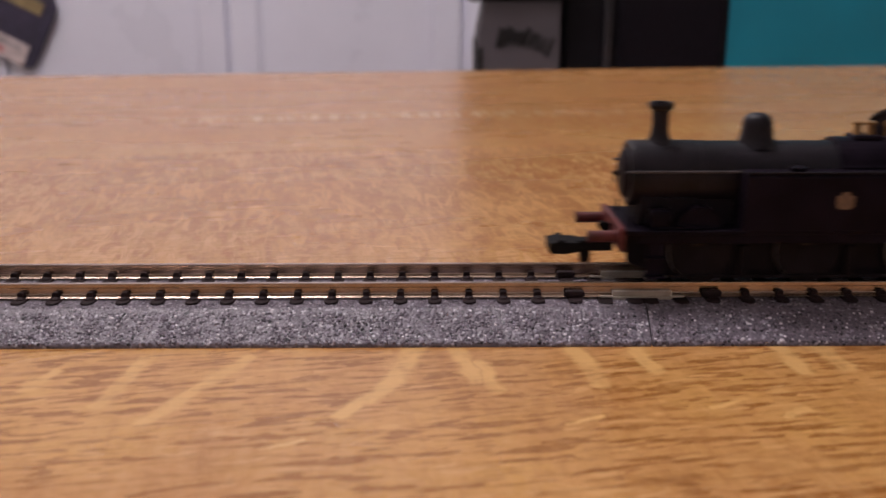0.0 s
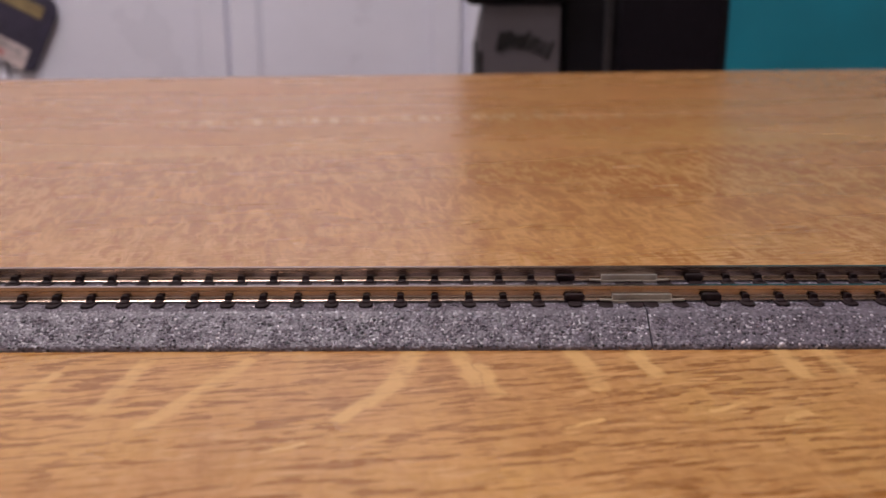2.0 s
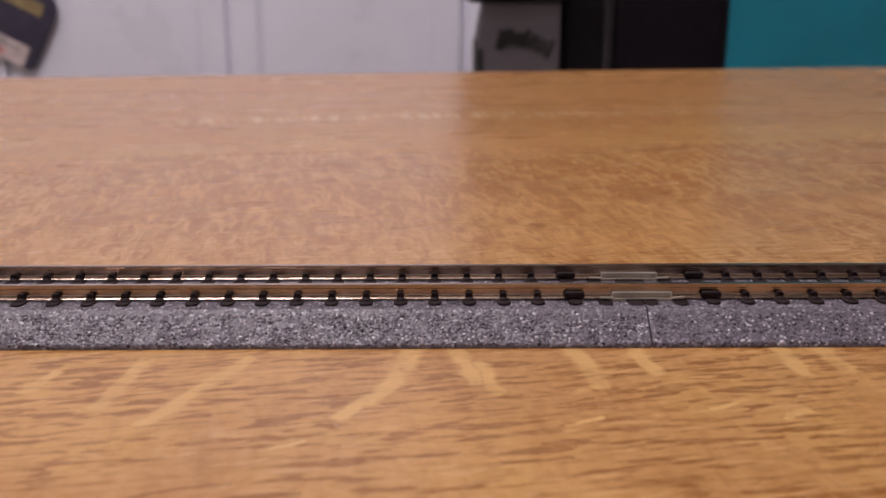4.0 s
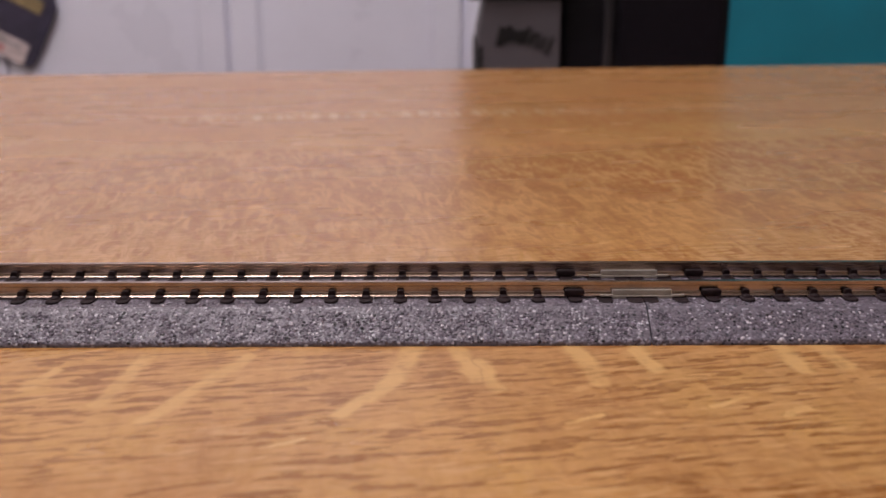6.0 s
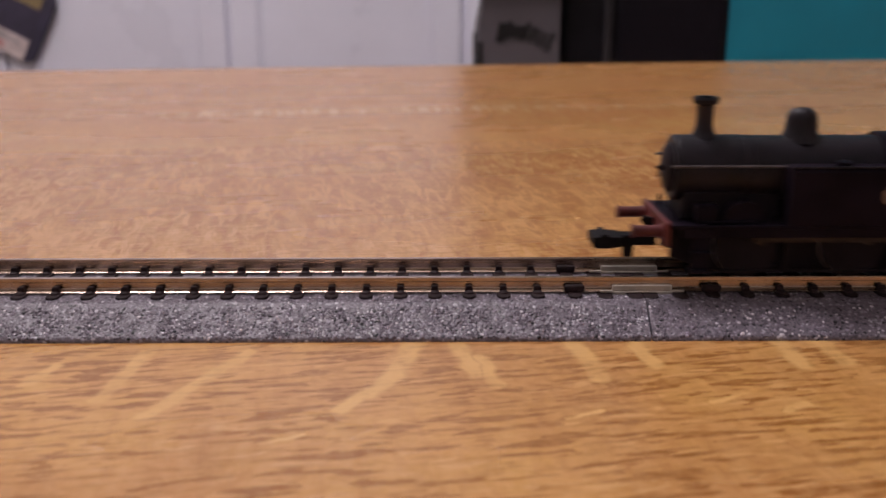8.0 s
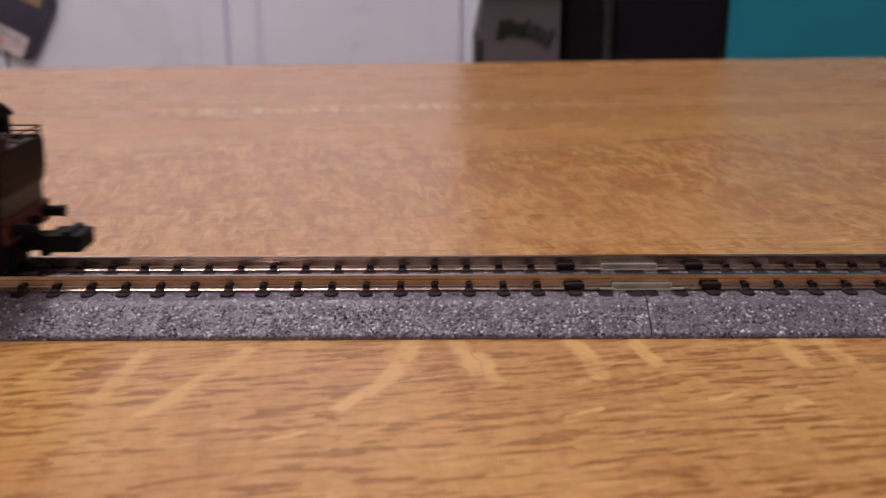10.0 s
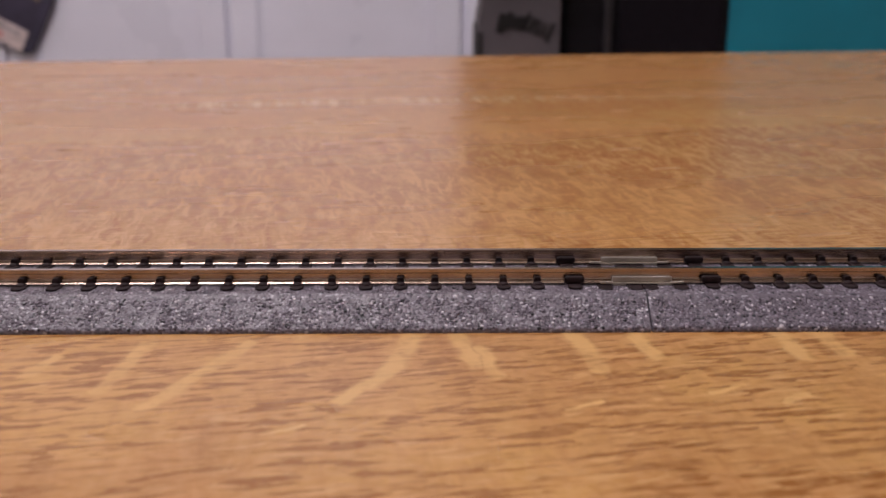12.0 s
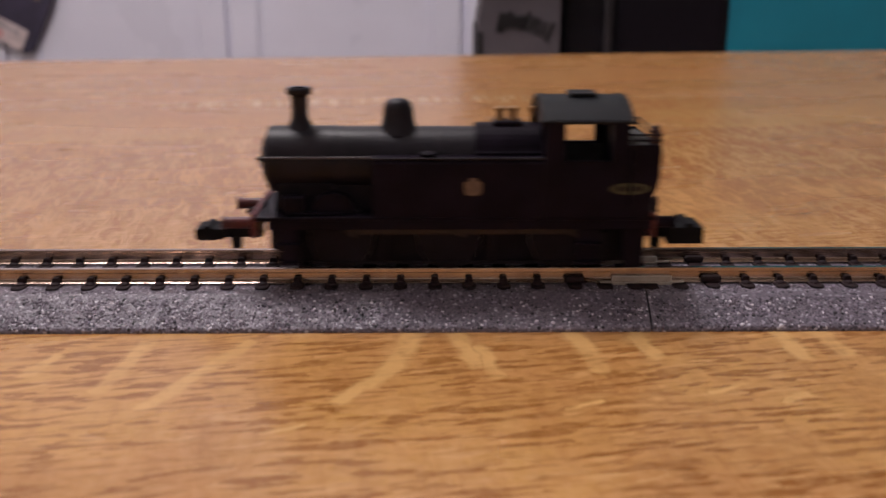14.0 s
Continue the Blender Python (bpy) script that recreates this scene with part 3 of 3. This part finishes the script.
# ---- the locomotive: front towards -x, heights above the rail top ----
def locomotive():
    L = thing("model_locomotive", "small black six-wheeled tank locomotive model with red buffer beams", "locomotive", pose(0.0557, 0, RAIL_TOP * MM))
    # running plate and frames
    plate = slab([(-28.6, 7.9), (28.4, 7.9), (28.4, 8.5), (-28.6, 8.5)], -8.0, 8.0, "y", 0.12)
    part("footplate", plate, BLACK, L)
    for s in (-1, 1):
        part("valance", slab([(-26.8, 6.6), (28.2, 6.6), (28.2, 7.9), (-26.8, 7.9)], s * 7.6 - 0.2, s * 7.6 + 0.2, "y", 0.08), BLACK, L)
        part("main_frame", slab([(-27.2, 2.6), (-24, 1.4), (23, 1.4), (27.0, 1.4), (27.4, 3.0), (27.4, 7.9), (-27.2, 7.9)], s * 3.1 - 0.35, s * 3.1 + 0.35, "y", 0.1), SOOT, L)
        step = slab([(-25.2, 1.6), (-22.6, 1.6), (-22.6, 7.9), (-25.2, 7.9)], s * 7.3 - 0.2, s * 7.3 + 0.2, "y", 0.08)
        block(-25.4, -22.4, s * 7.5 - 1.0, s * 7.5 + 0.6, 1.5, 1.9, 0.08, step)
        block(-25.4, -22.4, s * 7.5 - 1.0, s * 7.5 + 0.6, 4.3, 4.6, 0.08, step)
        part("front_step", step, BLACK, L)
        step = slab([(17.5, 1.6), (20.6, 1.6), (20.6, 7.9), (17.5, 7.9)], s * 7.3 - 0.2, s * 7.3 + 0.2, "y", 0.08)
        block(17.3, 20.8, s * 7.5 - 1.0, s * 7.5 + 0.6, 1.5, 1.9, 0.08, step)
        block(17.3, 20.8, s * 7.5 - 1.0, s * 7.5 + 0.6, 4.3, 4.6, 0.08, step)
        part("cab_step", step, BLACK, L)
        step = slab([(24.4, 0.6), (27.0, 0.6), (27.4, 7.9), (24.0, 7.9)], s * 6.6 - 0.3, s * 6.6 + 0.3, "y", 0.1)
        part("rear_guard", step, BLACK, L)
    part("keeper_plate", block(-23.5, 26.5, -3.4, 3.4, 0.45, 2.0, 0.3), SOOT, L)
    for s in (-1, 1):
        brake = slab([(-21.0, 0.7), (21.5, 0.7), (21.5, 1.2), (-21.0, 1.2)], s * 5.3 - 0.2, s * 5.3 + 0.2, "y", 0.1)
        for x in (-10.6, 5.2, 21.3):
            slab([(x - 0.5, 0.7), (x + 0.5, 0.7), (x + 0.8, 5.6), (x - 0.4, 5.6)], s * 5.2 - 0.3, s * 5.2 + 0.3, "y", 0.1, brake)
        part("brake_gear", brake, SOOT, L)
    part("motor_block", block(-21, 24, -2.7, 2.7, 1.6, 9.5, 0.4), SOOT, L)
    # buffer beams with buffers and couplings
    for s, x in ((-1, -28.6), (1, 28.0)):
        beam = part("buffer_beam", slab([(-7.9, 5.4), (7.9, 5.4), (7.9, 8.9), (-7.9, 8.9)], x - 0.1 if s > 0 else x - 0.6, x + 0.6 if s > 0 else x + 0.1, "x", 0.12), RED, L, "red buffer beam")
        for y in (-5.8, 5.8):
            n = 4.6 if s < 0 else 3.3
            prof = [(1.15, 0), (1.15, 0.35), (0.86, 0.5), (0.84, n - 0.35), (1.02, n - 0.25), (1.02, n - 0.05), (0.9, n), (0, n + 0.02)]
            bm = turned([(r, h * s) for r, h in prof], (x + s * 0.4, y, 7.2), "x", 20)
            part("buffer", bm, RED if s < 0 else BLACK, L, "red buffer" if s < 0 else "")
        # loose hook coupling: shank, box head and lifting tail
        c = slab([(x + s * 0.2, 3.7), (x + s * 6.0, 3.7), (x + s * 6.0, 5.3), (x + s * 0.2, 5.3)], -1.3, 1.3, "y", 0.15)
        hx = x + s * (5.5 if s < 0 else 3.6)
        pts = [(hx, 3.4), (hx + s * 1.6, 2.9), (hx + s * 4.0, 2.9), (hx + s * 4.5, 3.4), (hx + s * 4.5, 5.5), (hx + s * 3.4, 5.6), (hx + s * 3.1, 6.2), (hx + s * 2.3, 6.2), (hx + s * 2.0, 5.6), (hx, 5.5)]
        if s > 0:
            pts = [(hx, 3.0), (hx + 5.3, 3.0), (hx + 5.3, 5.5), (hx + 3.9, 5.5), (hx + 3.7, 6.1), (hx + 2.7, 6.1), (hx + 2.5, 5.5), (hx, 5.5)]
        else:
            pts = [(px, 3.5 + (pz - 2.9) * 0.66) for px, pz in pts]
        slab(pts, -3.0 if s > 0 else -2.3, 3.0 if s > 0 else 2.3, "y", 0.08, c)
        slab([(hx - s * 1.9, 1.7), (hx - s * 0.5, 1.7), (hx - s * 0.3, 4.2), (hx - s * 2.1, 4.2)], -0.6, 0.6, "y", 0.15, c)
        part("coupling", c, PLASTIC, L)
        part("coupling_hook", slab([(x + s * 0.5, 6.6), (x + s * 2.0, 6.6), (x + s * 2.6, 7.4), (x + s * 2.0, 8.1), (x + s * 0.5, 7.6)], -0.35, 0.35, "y", 0.1), PLASTIC, L)
    # boiler, smokebox and its saddle
    bc, br = 15.4, 4.75
    part("boiler", turned([(br, -17.6), (br, 14.0)], (0, 0, bc), "x", 48), SHEEN, L)
    for x in (-16.2, -2.5, 6.0):
        part("boiler_band", turned([(br, x - 0.25), (br + 0.07, x - 0.22), (br + 0.07, x + 0.22), (br, x + 0.25)], (0, 0, bc), "x", 48), SHEEN, L)
    sb = turned([(4.5, -27.3), (4.8, -27.1), (4.86, -26.8), (4.86, -17.2), (4.7, -17.0)], (0, 0, bc), "x", 48)
    part("smokebox", sb, SHEEN, L)
    part("saddle", slab([(-26.3, 8.4), (-17.2, 8.4), (-17.6, 12.6), (-25.8, 12.6)], -4.2, 4.2, "y", 0.3), SOOT, L)
    part("boiler_support", block(-17.9, -11.6, -3.6, 3.6, 8.4, 12.2, 0.2), SOOT, L)
    door = part("smokebox_door", turned([(3.7, 0), (3.7, -0.25), (3.2, -0.65), (2.0, -0.95), (0, -1.05)], (-27.3, 0, bc), "x", 40), SOOT, L)
    dart = turned([(0.45, 0), (0.45, -0.5), (0.2, -0.6), (0.2, -1.0), (0, -1.0)], (-28.3, 0, bc), "x", 14)
    block(-29.0, -28.8, -0.12, 0.12, bc - 1.5, bc + 0.3, 0.05, dart)
    part("door_handle", dart, SOOT, door)
    for s in (-1, 1):
        part("handrail", turned([(0.2, -28.2), (0.2, -11.0)], (0, s * 5.25, bc + 1.1), "x", 10), HANDRAIL, L, "worn grey handrail")
        for x in (-26.5, -19.0, -12.4):
            part("handrail_knob", turned([(0.28, 4.7), (0.3, 5.3)], (x, 0, bc + 1.1), "y", 10) if s > 0 else turned([(0.28, -4.7), (0.3, -5.3)], (x, 0, bc + 1.1), "y", 10), BLACK, L)
        part("splasher", slab([(-21.0, 8.4)] + arc(-17.5, 8.2, 3.4, 178, 2, 12) + [(-14.0, 8.4)], min(s * 4.2, s * 6.4), max(s * 4.2, s * 6.4), "y", 0.12), BLACK, L)
        part("lamp_iron", block(-27.4, -27.1, s * 5.2 - 0.35, s * 5.2 + 0.35, 8.4, 10.2, 0.08), BLACK, L)
        tool = block(-24.2, -16.2, s * 6.9 - 0.25, s * 6.9 + 0.25, 8.6, 8.95, 0.1)
        part("footplate_edge", tool, BLACK, L)
    part("sandbox", block(-24.8, -21.6, -6.9, -4.6, 8.4, 11.2, 0.4), BLACK, L)
    part("sandbox", block(-24.8, -21.6, 4.6, 6.9, 8.4, 11.2, 0.4), BLACK, L)
    ch = [(2.3, 19.6), (1.85, 20.2), (1.5, 20.8), (1.27, 21.5), (1.20, 23.0), (1.28, 24.6), (1.80, 24.95), (1.88, 25.5), (1.7, 25.85), (1.1, 25.8), (1.0, 22.5), (0, 22.4)]
    part("chimney", turned(ch, (-22.6, 0, 0), "z", 32), SHEEN, L)
    dm = [(3.1, 19.3), (2.7, 20.1), (2.35, 20.9), (2.25, 22.0), (2.18, 22.8), (1.95, 23.5), (1.45, 24.0), (0.8, 24.22), (0, 24.28)]
    part("dome", turned(dm, (-8.3, 0, 0), "z", 36), SHEEN, L)
    # firebox casing and fittings before the cab
    fb = [(-5.2, 14.5), (-5.2, 17.2)] + arc(0, 15.5, 5.25, 160, 20, 14) + [(5.2, 17.2), (5.2, 14.5)]
    part("firebox", slab(fb, 2.8, 13.0, "x", 0.15), BLACK, L)
    base = block(5.4, 9.8, -1.8, 1.8, 20.3, 21.1, 0.3)
    part("valve_base", base, BLACK, L)
    for x in (6.5, 8.4):
        v = turned([(0.75, 21.0), (0.6, 21.4), (0.55, 22.4), (0.8, 22.5), (0.8, 22.9), (0.4, 23.1), (0, 23.1)], (x, 0, 0), "z", 16)
        part("safety_valve", v, BRASS, L, "dull brass safety valve")
    part("whistle", turned([(0.3, 20.5), (0.3, 22.0), (0.55, 22.1), (0.55, 22.9), (0, 23.0)], (11.3, 0.8, 0), "z", 12), BRASS, L, "dull brass whistle")
    # side tanks with rounded upper edge
    for s in (-1, 1):
        o, i = s * 8.2, s * 4.6
        prof = [(i, 8.5), (o, 8.5), (o, 16.2), (o - s * 0.25, 16.65), (o - s * 0.7, 16.8), (i, 16.8)]
        tank = part("side_tank", slab(prof, -11.8, 12.4, "x", 0.1), BLACK, L)
        part("tank_filler", turned([(1.15, 16.8), (1.15, 17.4), (0.8, 17.55), (0, 17.6)], (-4.0, s * 6.3, 0), "z", 20), BLACK, tank)
        part("tank_edge", block(-11.8, 12.4, s * 7.9 - 0.18, s * 7.9 + 0.18, 16.72, 17.02, 0.1), SHEEN, tank)
        a, b = sorted((o, o + s * 0.07))
        crest = slab([(1.1, 12.2), (1.5, 11.7), (3.2, 11.7), (3.6, 12.2), (3.6, 13.6), (3.0, 13.7), (2.9, 14.2), (1.8, 14.2), (1.7, 13.7), (1.1, 13.6)], a, b, "y")
        part("crest_print", crest, CREAM, tank, "small cream and brown crest transfer")
    # cab: sheets with window openings, roof with ventilator
    for s in (-1, 1):
        a, b = sorted((s * 7.7, s * 8.2))
        sheet = part("cab_side", slab([(12.4, 8.5), (24.0, 8.5), (24.0, 22.3), (12.4, 22.3)], a, b, "y"), BLACK, L)
        opening = [(15.1, 16.6), (21.8, 16.6)] + arc(20.8, 21.1, 1.0, 0, 90, 4) + arc(15.9, 21.3, 0.8, 90, 180, 4)
        cut(sheet, slab(opening, a - 1, b + 1, "y"))
        part("window_sill", block(15.0, 21.9, a - 0.12, b + 0.12, 16.3, 16.58, 0.08), BLACK, sheet)
        part("grab_rail", turned([(0.16, 10.5), (0.16, 18.2)], (24.5, s * 8.35, 0), "z", 8), BLACK, sheet)
    for x, name in ((12.4, "cab_front"), (23.5, "cab_back")):
        top = [(-7.7, 22.2)] + [(-7.7 + 15.4 * i / 12, 22.2 + 2.35 * math.sin(math.pi * i / 12) ** 0.8) for i in range(1, 12)] + [(7.7, 22.2)]
        sheet = part(name, slab([(-7.7, 8.5), (7.7, 8.5)] + top[::-1], x, x + 0.5, "x"), BLACK, L)
        for s in (-1, 1):
            if name == "cab_front":
                rim = turned([(1.75, x - 0.18), (1.75, x + 0.02), (1.4, x + 0.02), (1.4, x - 0.18), (1.75, x - 0.18)], (0, s * 4.7, 20.7), "x", 24)
                part("window_rim", rim, BLACK, sheet)
                continue
            hole = arc(s * 4.7, 20.7, 1.55, 0, 360, 20)[:-1]
            cut(sheet, slab(hole, x - 1, x + 1.5, "x"))
    over = []
    for i in range(15):
        f = i / 14
        over.append((-8.35 + 16.7 * f, 22.1 + 2.65 * math.sin(math.pi * f) ** 0.75))
    under = [(y * 0.97, z - 0.4) for y, z in over]
    part("cab_roof", slab(over + under[::-1], 11.9, 24.6, "x"), ROOF, L, "dark grey curved cab roof")
    part("roof_ventilator", block(16.3, 20.3, -2.2, 2.2, 24.6, 25.25, 0.25), ROOF, L)
    for x in (12.6, 24.0):
        part("roof_rib", slab([(y * 1.003, z + 0.12) for y, z in over] + [(y, z - 0.1) for y, z in over[::-1]], x - 0.25, x + 0.25, "x"), ROOF, L)
    part("cab_floor", block(12.95, 23.45, -7.6, 7.6, 8.6, 12.5, 0.1), CABIN, L)
    # panels added below the windows so the cab's inside comes out lighter
    for y in (-7.6, 7.6):
        part("cab_lining", block(13.1, 23.3, y - 0.06, y + 0.06, 12.6, 16.2, 0.02), CABIN, L, "grey inner cab panel added to brighten the cab")
    part("backhead", block(12.9, 15.0, -4.4, 4.4, 12.5, 18.6, 0.5), CABIN, L)
    # bunker with flared top, coal and rails
    prof = [(24.0, 8.5), (27.6, 8.5), (27.7, 11.2), (28.3, 12.6), (28.6, 14.2), (28.7, 17.6), (28.6, 18.6), (28.3, 18.8), (24.0, 18.8)]
    for s in (-1, 1):
        a, b = sorted((s * 7.5, s * 8.15))
        part("bunker_side", slab(prof, a, b, "y", 0.1), BLACK, L)
        a, b = sorted((s * 8.15, s * 8.23))
        oval = [(24.4 + 2.95 * math.cos(k * math.pi / 12), 12.6 + 0.85 * math.sin(k * math.pi / 12)) for k in range(24)]
        num = part("number_plate", slab(oval, a, b, "y"), YELLOW, L, "oval faded yellow plate")
        for k in range(5):
            a2, b2 = sorted((s * 8.22, s * 8.27))
            part("number_bar", block(22.6 + k * 0.8, 23.1 + k * 0.8, a2, b2, 12.25, 12.95), SOOT, num)
    part("bunker_back", slab([(27.0, 8.5), (27.6, 8.5), (27.7, 11.2), (28.3, 12.6), (28.6, 14.2), (28.7, 17.6), (28.6, 18.6), (28.2, 18.7), (28.0, 14.4), (27.2, 11.6)], -7.6, 7.6, "y", 0.1), BLACK, L)
    coal = bmesh.new()
    rnd = random.Random(5)
    block(24.1, 28.0, -7.4, 7.4, 9, 17.4, 0.1, coal)
    for _ in range(90):
        x, y = rnd.uniform(24.8, 27.6), rnd.uniform(-6.8, 6.8)
        r = rnd.uniform(0.5, 0.95)
        own = bmesh.new()
        bmesh.ops.create_icosphere(own, subdivisions=1, radius=r)
        for v in own.verts:
            v.co *= rnd.uniform(0.7, 1.2)
        bmesh.ops.translate(own, vec=(x, y, 17.4 + rnd.uniform(0, 1.6) * (1 - abs(y) / 9)), verts=own.verts)
        joined(coal, own)
    part("coal_load", coal, COAL, L, "heap of black coal", 20)
    for z in (19.4, 20.2):
        rail = block(24.2, 28.6, -7.95, -7.75, z - 0.11, z + 0.11, 0.05)
        block(24.2, 28.6, 7.75, 7.95, z - 0.11, z + 0.11, 0.05, rail)
        block(28.4, 28.65, -7.95, 7.95, z - 0.11, z + 0.11, 0.05, rail)
        part("coal_rail", rail, BLACK, L)
    for y in (-7.8, 7.8):
        part("rail_post", block(28.2, 28.45, y - 0.2, y + 0.2, 18.5, 20.3, 0.05), BLACK, L)
    lamp_case = block(27.7, 29.0, -5.6, -4.3, 18.5, 20.6, 0.2)
    turned([(0.5, 20.5), (0.5, 20.9), (0.25, 21.1), (0, 21.1)], (28.35, -4.95, 0), "z", 14, lamp_case)
    part("bunker_lamp", lamp_case, LANTERN, L, "small reddish brown tail lamp")
    # wheels, one mesh for all, on three axles
    wheels, rods = [], []
    R = 4.7
    source = None
    for x in AXLES:
        for s in (-1, 1):
            if source is None:
                w = turned([(R - 0.75, -0.7), (R - 0.1, -0.7), (R, -0.55), (R + 0.02, 0.35), (R + 0.5, 0.5), (R + 0.5, 0.8), (R - 0.75, 0.8)], (0, 0, 0), "y", 40)
                source = part("wheel", w, SOOT, L)
                hub = turned([(1.1, -0.8), (1.1, 0.6)], (0, 0, 0), "y", 18)
                for k in range(14):
                    sp = block(-0.24, 0.24, -0.45, 0.3, 0.9, R - 0.6, 0.08)
                    bmesh.ops.transform(sp, matrix=Matrix.Rotation(2 * math.pi * k / 14, 4, "Y"), verts=sp.verts)
                    joined(hub, sp)
                turned([(0.5, -1.5), (0.5, -0.4)], (0, 0, 2.1), "y", 12, hub)
                spokes = part("spokes", hub, SOOT, source)
                tyre = part("tyre", turned([(R + 0.01, -0.5), (R + 0.04, -0.45), (R + 0.04, 0.3), (R + 0.01, 0.34)], (0, 0, 0), "y", 40), STEEL, source, "bright steel tyre")
                w = source
            else:
                w = shared("wheel", source, L)
                shared("spokes", spokes, w)
                shared("tyre", tyre, w)
            wheels.append((w, x, s))
    for s in (-1, 1):
        rod = slab([(AXLES[0] - 0.9, -0.45), (AXLES[2] + 0.9, -0.45), (AXLES[2] + 0.9, 0.45), (AXLES[0] - 0.9, 0.45)], -0.2, 0.2, "y", 0.1)
        for x in AXLES:
            turned([(0.85, -0.32), (0.85, 0.32)], (x, 0, 0), "y", 16, rod)
        rods.append((part("coupling_rod", rod, ROD, L, "dull dark steel coupling rod"), s))
    return L, wheels, rods


AXLES = (-16.6, -0.9, 15.5)
PHASE = 0.325
WHEEL_R = 4.72
loco, WHEELS, RODS = locomotive()

# ---- what moves: the locomotive shuttles along the track ----
RUN = ((0.0, 55.8), (0.5, 91.0), (0.9, 119.0), (1.4, 150.0), (2.0, 176.0), (3.0, 190.0), (5.0, 190.0), (6.0, 178.0), (6.7, 148.0), (7.1, 125.0),
       (7.5, 96.6), (8.0, 62.3), (8.2, 48.7), (9.2, -24.5), (10.3, -112.0), (10.8, -142.0), (11.3, -156.0), (11.7, -153.0), (12.2, -128.0),
       (12.7, -92.8), (13.0, -70.7), (13.5, -33.2), (14.0, 3.2))


def run_at(t):
    """The locomotive's place along the track in mm: a smooth curve through the rows of RUN."""
    ts, xs = [r[0] for r in RUN], [r[1] for r in RUN]
    k = max(i for i in range(len(ts) - 1) if ts[i] <= t + 1e-9)

    def slope(i):
        if i == 0:
            return (xs[1] - xs[0]) / (ts[1] - ts[0])
        if i == len(ts) - 1:
            return (xs[-1] - xs[-2]) / (ts[-1] - ts[-2])
        return (xs[i + 1] - xs[i - 1]) / (ts[i + 1] - ts[i - 1])
    h = ts[k + 1] - ts[k]
    u = (t - ts[k]) / h
    a, b, c, d = 2 * u**3 - 3 * u**2 + 1, u**3 - 2 * u**2 + u, -2 * u**3 + 3 * u**2, u**3 - u**2
    return a * xs[k] + b * h * slope(k) + c * xs[k + 1] + d * h * slope(k + 1)


def motions():
    times = [i / 15 for i in range(211)]
    walk(loco, [(t, pose(run_at(t) * MM, 0, RAIL_TOP * MM)) for t in times])
    for w, x, s in WHEELS:
        rows = []
        for t in times:
            turn = math.degrees(run_at(t) / WHEEL_R + PHASE) + (90 if s > 0 else 0)
            m = pose(x * MM, s * 4.55 * MM, WHEEL_R * MM, 0, turn, 0)
            rows.append((t, m @ pose(0, 0, 0, 0, 0, 180 if s > 0 else 0)))
        walk(w, rows)
    for rod, s in RODS:
        rows = []
        for t in times:
            a = run_at(t) / WHEEL_R + PHASE + (math.pi / 2 if s > 0 else 0)
            rows.append((t, pose(2.1 * math.sin(a) * MM, s * 5.85 * MM, (WHEEL_R + 2.1 * math.cos(a)) * MM)))
        walk(rod, rows)


motions()
